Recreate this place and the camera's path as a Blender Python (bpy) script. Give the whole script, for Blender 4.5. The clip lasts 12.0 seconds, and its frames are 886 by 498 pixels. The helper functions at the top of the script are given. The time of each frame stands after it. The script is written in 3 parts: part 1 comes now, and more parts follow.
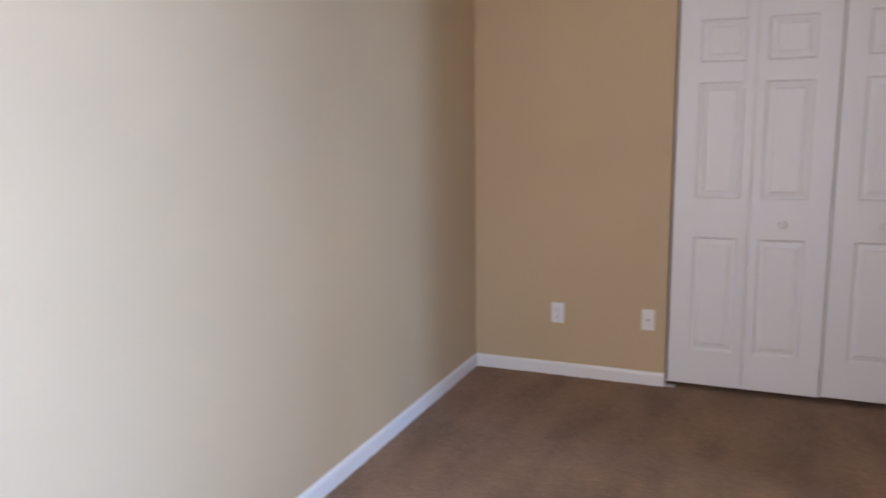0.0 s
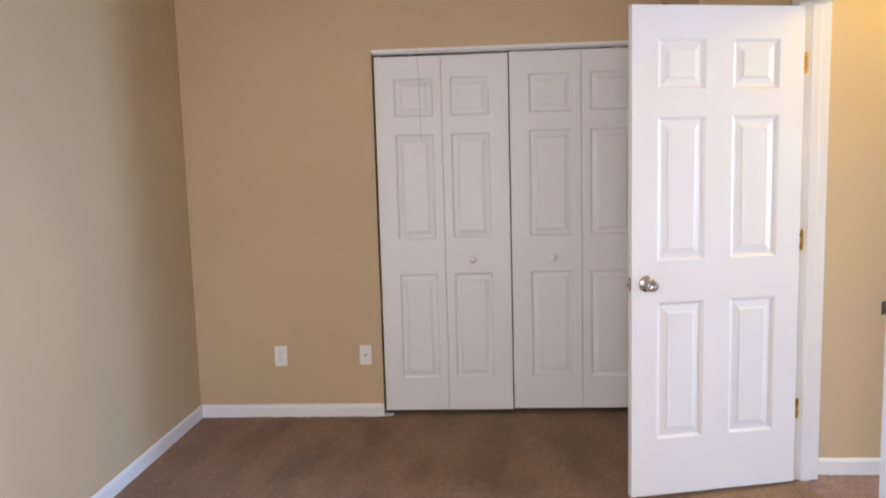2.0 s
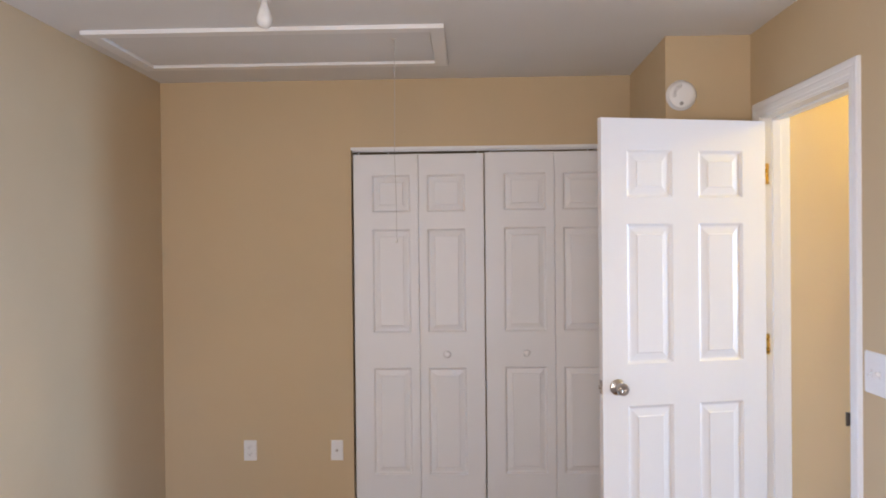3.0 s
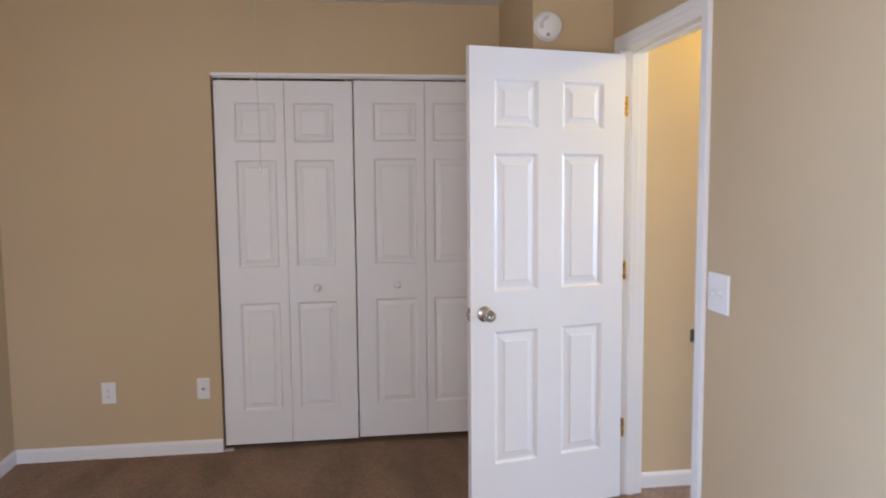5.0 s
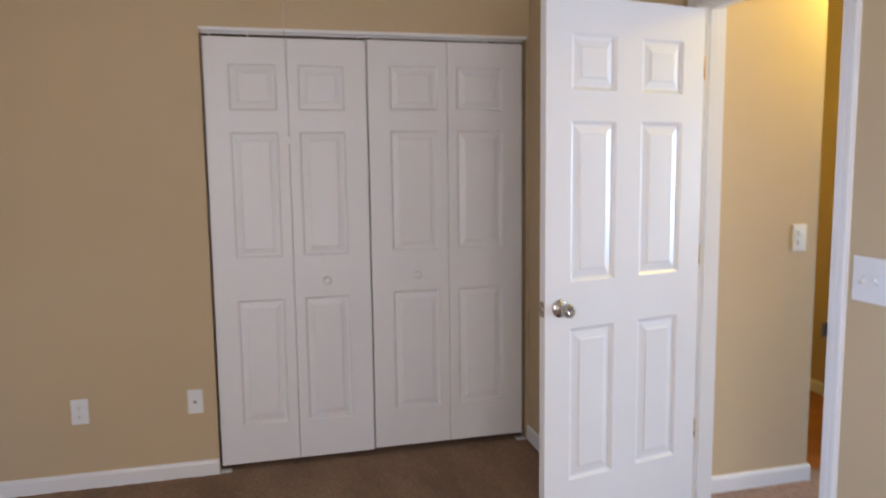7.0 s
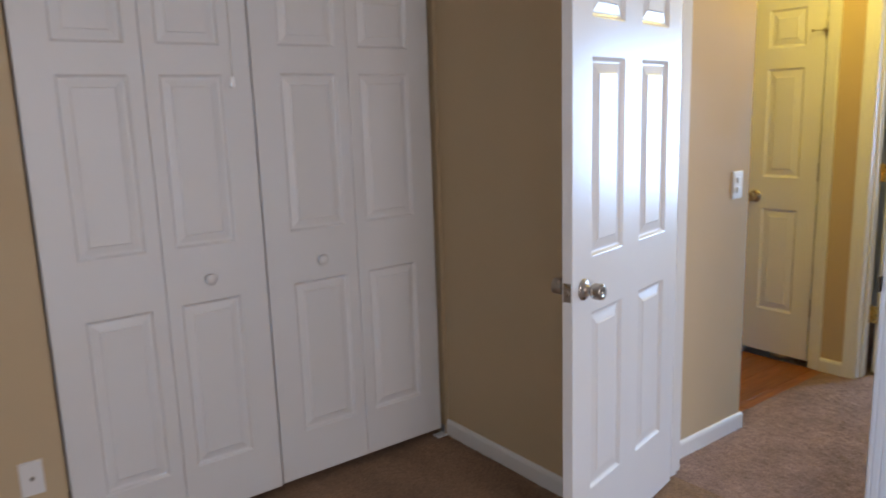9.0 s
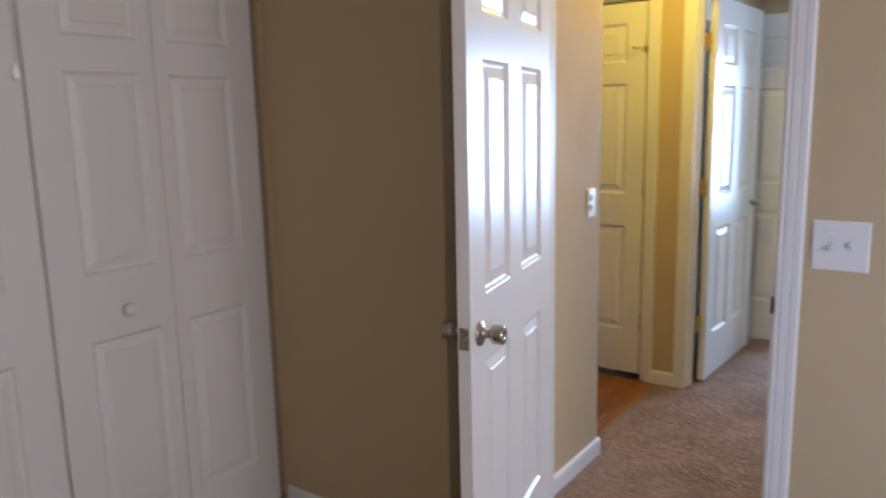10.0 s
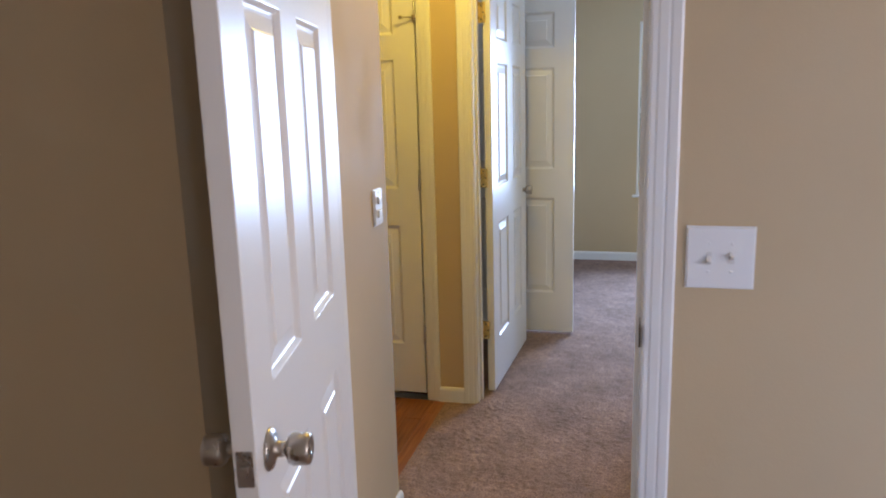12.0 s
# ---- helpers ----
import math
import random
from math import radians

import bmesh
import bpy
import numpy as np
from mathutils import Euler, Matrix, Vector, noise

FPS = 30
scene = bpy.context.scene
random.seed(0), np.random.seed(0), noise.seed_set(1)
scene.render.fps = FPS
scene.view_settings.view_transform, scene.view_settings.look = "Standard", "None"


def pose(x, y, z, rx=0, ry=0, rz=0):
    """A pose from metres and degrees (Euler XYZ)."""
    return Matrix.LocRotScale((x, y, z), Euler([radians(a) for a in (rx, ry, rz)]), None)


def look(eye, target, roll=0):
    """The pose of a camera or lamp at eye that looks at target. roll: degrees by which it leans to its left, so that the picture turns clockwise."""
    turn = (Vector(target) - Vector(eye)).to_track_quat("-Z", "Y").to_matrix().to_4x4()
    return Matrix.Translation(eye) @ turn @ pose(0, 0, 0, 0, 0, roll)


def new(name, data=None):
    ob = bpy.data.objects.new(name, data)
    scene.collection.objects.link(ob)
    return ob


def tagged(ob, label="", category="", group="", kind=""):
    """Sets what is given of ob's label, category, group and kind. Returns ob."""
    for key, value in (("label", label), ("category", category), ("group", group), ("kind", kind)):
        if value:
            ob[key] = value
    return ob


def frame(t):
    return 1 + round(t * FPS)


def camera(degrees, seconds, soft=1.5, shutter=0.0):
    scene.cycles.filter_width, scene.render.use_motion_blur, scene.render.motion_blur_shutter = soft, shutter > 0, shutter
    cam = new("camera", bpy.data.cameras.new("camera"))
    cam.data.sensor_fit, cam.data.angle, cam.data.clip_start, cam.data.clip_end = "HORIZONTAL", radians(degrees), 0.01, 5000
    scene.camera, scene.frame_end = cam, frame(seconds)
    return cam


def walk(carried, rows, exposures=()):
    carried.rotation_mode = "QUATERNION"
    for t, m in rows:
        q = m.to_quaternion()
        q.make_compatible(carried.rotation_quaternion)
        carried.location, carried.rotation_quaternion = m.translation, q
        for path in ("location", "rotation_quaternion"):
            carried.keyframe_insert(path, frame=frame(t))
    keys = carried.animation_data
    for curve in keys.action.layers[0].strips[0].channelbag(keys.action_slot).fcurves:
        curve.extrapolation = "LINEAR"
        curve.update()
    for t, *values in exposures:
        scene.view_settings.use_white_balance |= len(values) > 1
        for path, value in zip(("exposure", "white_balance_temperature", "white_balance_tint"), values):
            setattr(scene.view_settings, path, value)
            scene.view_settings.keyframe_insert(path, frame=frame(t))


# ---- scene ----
cam = camera(62.1, 12.0, 1.8, 0.5)

# seconds, stops, kelvin, tint
EXPOSURE = [(0.0, -0.93, 6550, 13), (0.5, -0.73, 6600, 13), (1.0, -0.61, 6700, 13), (2.7, -0.70, 6950, 12), (4.5, -0.84, 6600, 11),
            (5.5, -0.93, 6600, 10), (7.2, -0.92, 6650, 10), (9.0, -1.19, 6450, 10), (10.5, -1.27, 6700, 13), (12.0, -1.22, 6750, 15)]
PATH = [
    (0, (1.451, -4.005, 1.367), (0.695, -2.179, 1.058), -0.6),
    (0.5, (1.75, -4.003, 1.389), (1.127, -2.126, 1.088), -1.6),
    (1, (1.648, -4.141, 1.473), (1.254, -2.202, 1.181), -0.5),
    (1.5, (1.671, -4.136, 1.44), (1.422, -2.172, 1.16), -1.0),
    (2, (1.712, -4.117, 1.431), (1.588, -2.133, 1.207), -1.6),
    (2.5, (1.73, -4.112, 1.498), (1.641, -2.114, 1.446), -0.9),
    (2.7, (1.739, -4.141, 1.53), (1.652, -2.143, 1.515), -0.8),
    (4.3, (1.732, -4.157, 1.519), (1.893, -2.164, 1.483), -0.6),
    (4.5, (1.748, -4.144, 1.52), (1.928, -2.155, 1.422), -0.9),
    (5, (1.761, -4.115, 1.493), (2.034, -2.142, 1.307), -0.5),
    (5.5, (1.739, -4.083, 1.471), (2.096, -2.13, 1.232), -0.3),
    (6, (1.694, -3.926, 1.452), (2.068, -1.977, 1.204), 1.4),
    (6.5, (1.579, -3.716, 1.49), (1.879, -1.747, 1.307), -0.3),
    (7, (1.287, -3.531, 1.462), (1.784, -1.608, 1.227), -0.7),
    (7.2, (1.212, -3.466, 1.473), (1.817, -1.583, 1.176), -2.0),
    (8.8, (0.763, -2.616, 1.479), (1.851, -0.969, 1.155), -2.7),
    (9, (0.739, -2.527, 1.467), (1.927, -0.962, 1.094), -1.9),
    (9.5, (0.807, -2.259, 1.458), (2.196, -0.851, 1.157), -2.9),
    (10, (0.85, -2.051, 1.458), (2.452, -0.905, 1.111), -1.3),
    (10.5, (0.838, -1.813, 1.467), (2.626, -1.013, 1.062), -3.2),
    (11, (0.928, -1.706, 1.451), (2.788, -1.147, 0.976), -2.8),
    (11.5, (1.166, -1.697, 1.46), (3.055, -1.157, 1.086), -1.6),
    (12, (1.414, -1.621, 1.449), (3.306, -1.113, 1.046), -1.6),
]
walk(cam, [(t, look(eye, target, roll)) for t, eye, target, roll in PATH], EXPOSURE)

XR = 3.028                     # east wall of the bedroom
WX, WY, VY = 1.30, -3.85, -3.95   # middles of the bedroom's added, unseen south, east and west windows


def rgb(r, g, b):
    return (r, g, b, 1.0)


# ---- world, sun and large lights ----
world = bpy.data.worlds.new("sky")
scene.world = world
world.use_nodes = True
wn = world.node_tree
sky = wn.nodes.new("ShaderNodeTexSky")
sky.sky_type = "NISHITA"
sky.sun_disc = False
sky.sun_elevation = radians(48)
sky.sun_rotation = radians(20)
wn.links.new(sky.outputs["Color"], wn.nodes["Background"].inputs["Color"])
wn.nodes["Background"].inputs["Strength"].default_value = 0.12

sun_data = bpy.data.lights.new("sun", "SUN")
sun_data.energy, sun_data.angle, sun_data.color = 3.0, radians(0.5), (1.0, 0.95, 0.87)
sun = new("sun", sun_data)
sun.matrix_world = pose(0, 0, 12, -42, 0, -20)


def window_light(name, m, w, h, watts, colour, spread):
    d = bpy.data.lights.new(name, "AREA")
    d.shape, d.size, d.size_y, d.energy, d.color = "RECTANGLE", w, h, watts, colour
    d.spread = radians(spread)
    ob = new(name, d)
    ob.matrix_world = m
    return ob


CEIL = 2.458
# unseen bedroom windows, added behind the walker for daylight, and the far bedroom's window
window_light("window_light", pose(WX, -4.61, 1.43, 90, 0, 0), 1.4, 1.15, 90, (1.0, 0.88, 0.87), 180)
window_light("window_light", pose(XR - 0.04, WY, 1.47, 72, 0, 90), 1.1, 1.15, 140, (0.23, 0.475, 0.98), 112)
window_light("window_light", pose(8.00, -2.17, 1.29, 90, 0, 90), 1.09, 1.3, 285, (0.41, 0.63, 1.0), 140)
window_light("window_light", pose(0.04, VY, 1.43, 74, 0, -90), 0.9, 1.15, 62, (0.20, 0.46, 1.0), 96)
hall_bulb = bpy.data.lights.new("hall_bulb", "POINT")
hall_bulb.energy, hall_bulb.shadow_soft_size, hall_bulb.color = 52, 0.06, (1.0, 0.76, 0.12)
new("hall_bulb", hall_bulb).location = (4.0, -1.02, CEIL - 0.16)


# ---- materials ----
def material(name, colour, rough, metal=0.0, spec=0.5):
    m = bpy.data.materials.new(name)
    m.use_nodes = True
    p = m.node_tree.nodes["Principled BSDF"]
    p.inputs["Base Color"].default_value = rgb(*colour)
    p.inputs["Roughness"].default_value = rough
    p.inputs["Metallic"].default_value = metal
    p.inputs["Specular IOR Level"].default_value = spec
    return m


def add_noise(m, scale, detail=4.0, stretch=None):
    t = m.node_tree
    co = t.nodes.new("ShaderNodeTexCoord")
    src = co.outputs["Object"]
    if stretch:
        mp = t.nodes.new("ShaderNodeMapping")
        mp.inputs["Scale"].default_value = stretch
        t.links.new(src, mp.inputs["Vector"])
        src = mp.outputs["Vector"]
    n = t.nodes.new("ShaderNodeTexNoise")
    n.inputs["Scale"].default_value = scale
    n.inputs["Detail"].default_value = detail
    t.links.new(src, n.inputs["Vector"])
    return n


def add_bump(m, socket, strength, distance, before=None):
    t = m.node_tree
    b = t.nodes.new("ShaderNodeBump")
    b.inputs["Strength"].default_value = strength
    b.inputs["Distance"].default_value = distance
    t.links.new(socket, b.inputs["Height"])
    if before:
        t.links.new(before.outputs["Normal"], b.inputs["Normal"])
    t.links.new(b.outputs["Normal"], t.nodes["Principled BSDF"].inputs["Normal"])
    return b


def add_ramp(m, socket, stops, to="Base Color"):
    t = m.node_tree
    r = t.nodes.new("ShaderNodeValToRGB")
    els = r.color_ramp.elements
    while len(els) < len(stops):
        els.new(0.5)
    for e, (pos, c) in zip(els, stops):
        e.position, e.color = pos, (rgb(*c) if isinstance(c, tuple) else rgb(c, c, c))
    t.links.new(socket, r.inputs["Fac"])
    if to:
        t.links.new(r.outputs["Color"], t.nodes["Principled BSDF"].inputs[to])
    return r


def tint(c, k):
    return tuple(v * k for v in c)


def wall_paint(name, c):
    """Eggshell paint over sprayed orange-peel drywall, slightly scuffed."""
    m = material(name, c, 0.6, spec=0.35)
    big = add_noise(m, 1.3, 5)
    add_ramp(m, big.outputs["Fac"], [(0.3, tint(c, 0.955)), (0.7, tint(c, 1.03))])
    peel = add_noise(m, 150, 3)
    coarse = add_noise(m, 38, 2)
    b = add_bump(m, coarse.outputs["Fac"], 0.10, 0.004)
    add_bump(m, peel.outputs["Fac"], 0.16, 0.002, b)
    scuff = add_noise(m, 5, 6)
    add_ramp(m, scuff.outputs["Fac"], [(0.35, 0.66), (0.65, 0.8)], "Roughness")
    return m


def enamel(name, c, rough, grain=0.0):
    """Semi-gloss white enamel; grain: embossed wood grain of a moulded door skin."""
    m = material(name, c, rough, spec=0.5)
    big = add_noise(m, 2.3, 5)
    add_ramp(m, big.outputs["Fac"], [(0.3, tint(c, 0.98)), (0.7, tint(c, 1.01))])
    fine = add_noise(m, 90, 3)
    b = add_bump(m, fine.outputs["Fac"], 0.05, 0.002)
    if grain:
        g = add_noise(m, 60, 4, (1.0, 1.0, 0.035))
        add_bump(m, g.outputs["Fac"], grain, 0.003, b)
    w = add_noise(m, 7, 5)
    add_ramp(m, w.outputs["Fac"], [(0.2, rough * 0.95), (0.8, rough * 1.06)], "Roughness")
    return m


def pile(name, c, lay, tuft, sweep, depth):
    """Cut-pile carpet: speckled yarn, brushed patches."""
    m = material(name, c, 0.95, spec=0.1)
    t = m.node_tree
    speck = add_noise(m, 120, 4)
    r1 = add_ramp(m, speck.outputs["Fac"], [(0.28, tint(c, 0.70)), (0.5, c), (0.72, tint(c, 1.3))], None)
    swept = add_noise(m, 2.6, 3, sweep)
    r2 = add_ramp(m, swept.outputs["Fac"], [(0.36, 1 - depth), (0.64, 1 + depth)], None)
    mix = t.nodes.new("ShaderNodeMix")
    mix.data_type, mix.blend_type = "RGBA", "MULTIPLY"
    mix.inputs["Factor"].default_value = 1.0
    t.links.new(r1.outputs["Color"], mix.inputs["A"])
    t.links.new(r2.outputs["Color"], mix.inputs["B"])
    clump = add_noise(m, 21, 4, lay)
    r3 = add_ramp(m, clump.outputs["Fac"], [(0.35, 1 - tuft), (0.65, 1 + tuft)], None)
    mix2 = t.nodes.new("ShaderNodeMix")
    mix2.data_type, mix2.blend_type = "RGBA", "MULTIPLY"
    mix2.inputs["Factor"].default_value = 1.0
    t.links.new(mix.outputs["Result"], mix2.inputs["A"])
    t.links.new(r3.outputs["Color"], mix2.inputs["B"])
    t.links.new(mix2.outputs["Result"], t.nodes["Principled BSDF"].inputs["Base Color"])
    add_bump(m, speck.outputs["Fac"], 0.5, 0.005)
    t.nodes["Principled BSDF"].inputs["Sheen Weight"].default_value = 0.05
    return m


def brushed(name, c, rough):
    m = material(name, c, rough, 1.0)
    n = add_noise(m, 45, 4)
    add_ramp(m, n.outputs["Fac"], [(0.3, rough * 0.7), (0.7, rough * 1.4)], "Roughness")
    return m


TAN = (0.562, 0.435, 0.272)
PAINT = wall_paint("tan_wall_paint", TAN)
CEILING = wall_paint("white_ceiling_paint", (0.72, 0.72, 0.71))
TRIM = enamel("white_trim_enamel", (0.80, 0.80, 0.79), 0.34)
DOOR = enamel("white_door_enamel", (0.80, 0.80, 0.80), 0.29, 0.05)
BIFOLD = enamel("white_bifold_paint", (0.77, 0.77, 0.77), 0.45, 0.06)
PLASTIC = enamel("white_plastic", (0.80, 0.80, 0.79), 0.35)
IVORY = enamel("worn_toggle_plastic", (0.70, 0.69, 0.66), 0.35)
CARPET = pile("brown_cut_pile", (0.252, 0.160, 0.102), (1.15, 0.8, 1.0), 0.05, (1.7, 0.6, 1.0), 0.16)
# same carpet, with the hall's brighter, bluer daylight put into its colour
CARPET_DAYLIT = pile("brown_cut_pile_brushed_along_hall_daylit", (0.284, 0.191, 0.161), (0.75, 1.3, 1.0), 0.11, (1.6, 1.9, 1.0), 0.15)
NICKEL = brushed("satin_nickel", (0.46, 0.42, 0.38), 0.30)
BRASS = brushed("polished_brass", (0.80, 0.62, 0.25), 0.28)
BRONZE = brushed("aged_strike_metal", (0.16, 0.13, 0.10), 0.4)
STEEL = brushed("zinc_steel", (0.6, 0.6, 0.6), 0.4)
DARK = material("dark_slot", (0.02, 0.02, 0.02), 0.6)
SMUDGE = material("grey_smudge", (0.33, 0.32, 0.31), 0.6)
CORD = material("white_cotton_cord", (0.48, 0.47, 0.44), 0.9)
GLASS_WHITE = material("opal_bulb_glass", (0.88, 0.88, 0.86), 0.15)
GLASS_WHITE.node_tree.nodes["Principled BSDF"].inputs["Transmission Weight"].default_value = 0.25
GRASS = material("grass", (0.09, 0.11, 0.05), 0.9)
gn = add_noise(GRASS, 0.8, 8)
add_ramp(GRASS, gn.outputs["Fac"], [(0.3, (0.06, 0.08, 0.035)), (0.7, (0.13, 0.14, 0.07))])
GLASS = material("window_glass", (1, 1, 1), 0.0)
GLASS.node_tree.nodes["Principled BSDF"].inputs["Transmission Weight"].default_value = 1.0
SHADE = material("opal_glass_shade", (0.9, 0.87, 0.8), 0.3)
SHADE.node_tree.nodes["Principled BSDF"].inputs["Emission Color"].default_value = (1.0, 0.72, 0.3, 1)
SHADE.node_tree.nodes["Principled BSDF"].inputs["Emission Strength"].default_value = 2.0

WOOD = material("oak_strip_floor", (0.30, 0.13, 0.05), 0.36)
wt = WOOD.node_tree
info = wt.nodes.new("ShaderNodeObjectInfo")
wg = add_noise(WOOD, 9, 6, (0.6, 9.0, 1.0))
wr = add_ramp(WOOD, wg.outputs["Fac"], [(0.3, (0.20, 0.060, 0.016)), (0.55, (0.31, 0.105, 0.028)), (0.75, (0.38, 0.15, 0.042))], None)
hsv = wt.nodes.new("ShaderNodeHueSaturation")
spread = wt.nodes.new("ShaderNodeMapRange")
spread.inputs["To Min"].default_value, spread.inputs["To Max"].default_value = 0.85, 1.12
wt.links.new(info.outputs["Random"], spread.inputs["Value"])
wt.links.new(spread.outputs["Result"], hsv.inputs["Value"])
wt.links.new(wr.outputs["Color"], hsv.inputs["Color"])
wt.links.new(hsv.outputs["Color"], wt.nodes["Principled BSDF"].inputs["Base Color"])
add_bump(WOOD, wg.outputs["Fac"], 0.1, 0.002)


# ---- mesh helpers ----
def add_box(bm, a, b):
    c = [bm.verts.new((x, y, z)) for x in (a[0], b[0]) for y in (a[1], b[1]) for z in (a[2], b[2])]
    for f in ((0, 1, 3, 2), (4, 6, 7, 5), (0, 4, 5, 1), (2, 3, 7, 6), (0, 2, 6, 4), (1, 5, 7, 3)):
        bm.faces.new([c[i] for i in f])
    return c


def boxes(*pairs):
    bm = bmesh.new()
    for a, b in pairs:
        lo = [min(a[i], b[i]) for i in range(3)]
        hi = [max(a[i], b[i]) for i in range(3)]
        add_box(bm, lo, hi)
    return bm


def soft_box(a, b, r=0.002, seg=2):
    bm = boxes((a, b))
    bmesh.ops.bevel(bm, geom=bm.edges[:], offset=r, segments=seg, affect="EDGES", profile=0.6)
    return bm


def lathe(profile, seg=24, axis="y"):
    """A turned body: profile of (radius, height), along y or z."""
    bm = bmesh.new()
    rings = []
    for r, h in profile:
        ring = []
        for i in range(seg):
            a = 2 * math.pi * i / seg
            u, v = r * math.cos(a), r * math.sin(a)
            ring.append(bm.verts.new((u, h, v) if axis == "y" else (u, v, h)))
        rings.append(ring)
    for p, q in zip(rings, rings[1:]):
        for i in range(seg):
            bm.faces.new((p[i], p[(i + 1) % seg], q[(i + 1) % seg], q[i]))
    bm.faces.new(rings[0][::-1])
    bm.faces.new(rings[-1])
    for f in bm.faces:
        f.smooth = len(f.verts) == 4
    return bm


def moved(bm, m):
    bmesh.ops.transform(bm, matrix=m, verts=bm.verts)
    return bm


def joined(*bms):
    out = bms[0]
    for other in bms[1:]:
        me = bpy.data.meshes.new("scrap")
        other.to_mesh(me)
        out.from_mesh(me)
        bpy.data.meshes.remove(me)
        other.free()
    return out


def mesh_of(name, bm, mat):
    bmesh.ops.recalc_face_normals(bm, faces=bm.faces)
    me = bpy.data.meshes.new(name)
    bm.to_mesh(me)
    bm.free()
    me.materials.append(mat)
    return me


def part(name, bm, mat, parent, label=""):
    ob = new(name, mesh_of(name, bm, mat))
    ob.parent = parent
    if label:
        tagged(ob, label)
    return ob


def thing(name, m, label, category, group=""):
    ob = new(name)
    ob.empty_display_size = 0.05
    ob.matrix_basis = m
    return tagged(ob, label, category, group)


def structure(name, bm, mat, label="", category=""):
    return tagged(new(name, mesh_of(name, bm, mat)), label, category, kind="structure")


# ---- large structure ----
structure("ground", boxes(((-2500, -2500, -0.5), (2500, 2500, -0.35))), GRASS, "grassy ground outside the house", "ground")
structure("floor", boxes(((-0.12, -4.77, -0.35), (XR + 0.115, 0.75, -0.03)), ((XR + 0.115, -1.90, -0.35), (4.67, 0.75, -0.03)), ((4.67, -4.0, -0.35), (8.07, 0.75, -0.03))), TRIM, "subfloor under the carpet and planks", "floor")
structure("ceiling", boxes(((-0.12, -4.77, CEIL), (XR + 0.115, 0.75, CEIL + 0.12)), ((XR + 0.115, -1.90, CEIL), (4.67, 0.75, CEIL + 0.12)), ((4.67, -4.0, CEIL), (8.07, 0.75, CEIL + 0.12))), CEILING, "flat white painted drywall ceiling", "ceiling")
T = CEIL
Z0 = -0.03
CR = 2.641                     # right edge of the closet opening
JX, JB, JY = 2.657, 2.647, -0.772          # closet side wall and the face that carries the smoke alarm
DN, DS, DH = -0.893, -1.634, 2.06   # main doorway: jamb faces and head
HY = -0.822                    # north wall of the hall
HX = 4.67                      # end wall of the hall

BY0, BY1, BZ0, BZ1 = WY - 0.6, WY + 0.6, 0.80, 2.05
VY0, VY1 = VY - 0.5, VY + 0.5
structure("wall_west", boxes(((-0.12, -4.77, Z0), (0, VY0, T)), ((-0.12, VY1, Z0), (0, 0.75, T)), ((-0.12, VY0, Z0), (0, VY1, BZ0)), ((-0.12, VY0, BZ1), (0, VY1, T))), PAINT, "tan painted drywall", "wall")
structure("wall_north", boxes(((0, 0, Z0), (1.087, 0.115, T)), ((1.087, 0, 2.070), (CR, 0.115, T)), ((CR, 0, Z0), (JX, 0.115, T))), PAINT, "tan painted wall round the closet opening", "wall")
structure("wall_closet_back", boxes(((0, 0.65, Z0), (5.4, 0.75, T))), PAINT, "tan painted drywall", "wall")
side = boxes(((JX, JY, Z0), (JX + 0.115, 0, T)))
for v in side.verts:              # the closet's side wall stands slightly out of square
    if abs(v.co.x - JX) < 1e-5 and abs(v.co.y - JY) < 1e-5:
        v.co.x = JB
structure("wall_closet_side", side, PAINT, "tan painted wall beside the closet", "wall")
structure("wall_closet_inside", boxes(((JX, 0, Z0), (JX + 0.115, 0.65, T))), PAINT, "tan painted wall inside the closet", "wall")
structure("wall_jog", boxes(((JX + 0.115, JY, Z0), (XR, JY + 0.115, T))), PAINT, "short tan painted wall behind the open door", "wall")
structure("wall_east", boxes(((XR, BY1, Z0), (XR + 0.115, DS - 0.018, T)), ((XR, -4.77, Z0), (XR + 0.115, BY0, T)), ((XR, BY0, Z0), (XR + 0.115, BY1, BZ0)), ((XR, BY0, BZ1), (XR + 0.115, BY1, T)), ((XR, DS - 0.018, DH + 0.018), (XR + 0.115, DN + 0.018, T)),
                             ((XR, DN + 0.018, Z0), (XR + 0.115, JY + 0.115, T))), PAINT, "tan painted wall with the bedroom doorway", "wall")
structure("wall_hall_north", boxes(((XR + 0.115, HY, Z0), (3.69, HY + 0.115, T))), PAINT, "tan painted hall wall", "wall")
structure("wall_alcove_west", boxes(((3.575, HY + 0.115, Z0), (3.69, 0.65, T))), PAINT, "tan painted wall", "wall")
structure("wall_hall_south", boxes(((XR + 0.115, -1.90, Z0), (HX, -1.785, T))), PAINT, "tan painted hall wall", "wall")
FN, FS, FH = -0.232, -0.648, 2.05    # linen closet doorway
ON, OS, OH = -0.905, -1.725, 2.06    # far bedroom doorway
structure("wall_hall_end", boxes(((HX, FN + 0.016, Z0), (HX + 0.115, 0.65, T)), ((HX, FS - 0.016, FH + 0.016), (HX + 0.115, FN + 0.016, T)),
                                 ((HX, ON + 0.018, Z0), (HX + 0.115, FS - 0.016, T)), ((HX, OS - 0.018, OH + 0.018), (HX + 0.115, ON + 0.018, T)),
                                 ((HX, -3.9, Z0), (HX + 0.115, OS - 0.018, T))), PAINT, "tan painted hall wall with two doorways", "wall")
FRN = -0.487
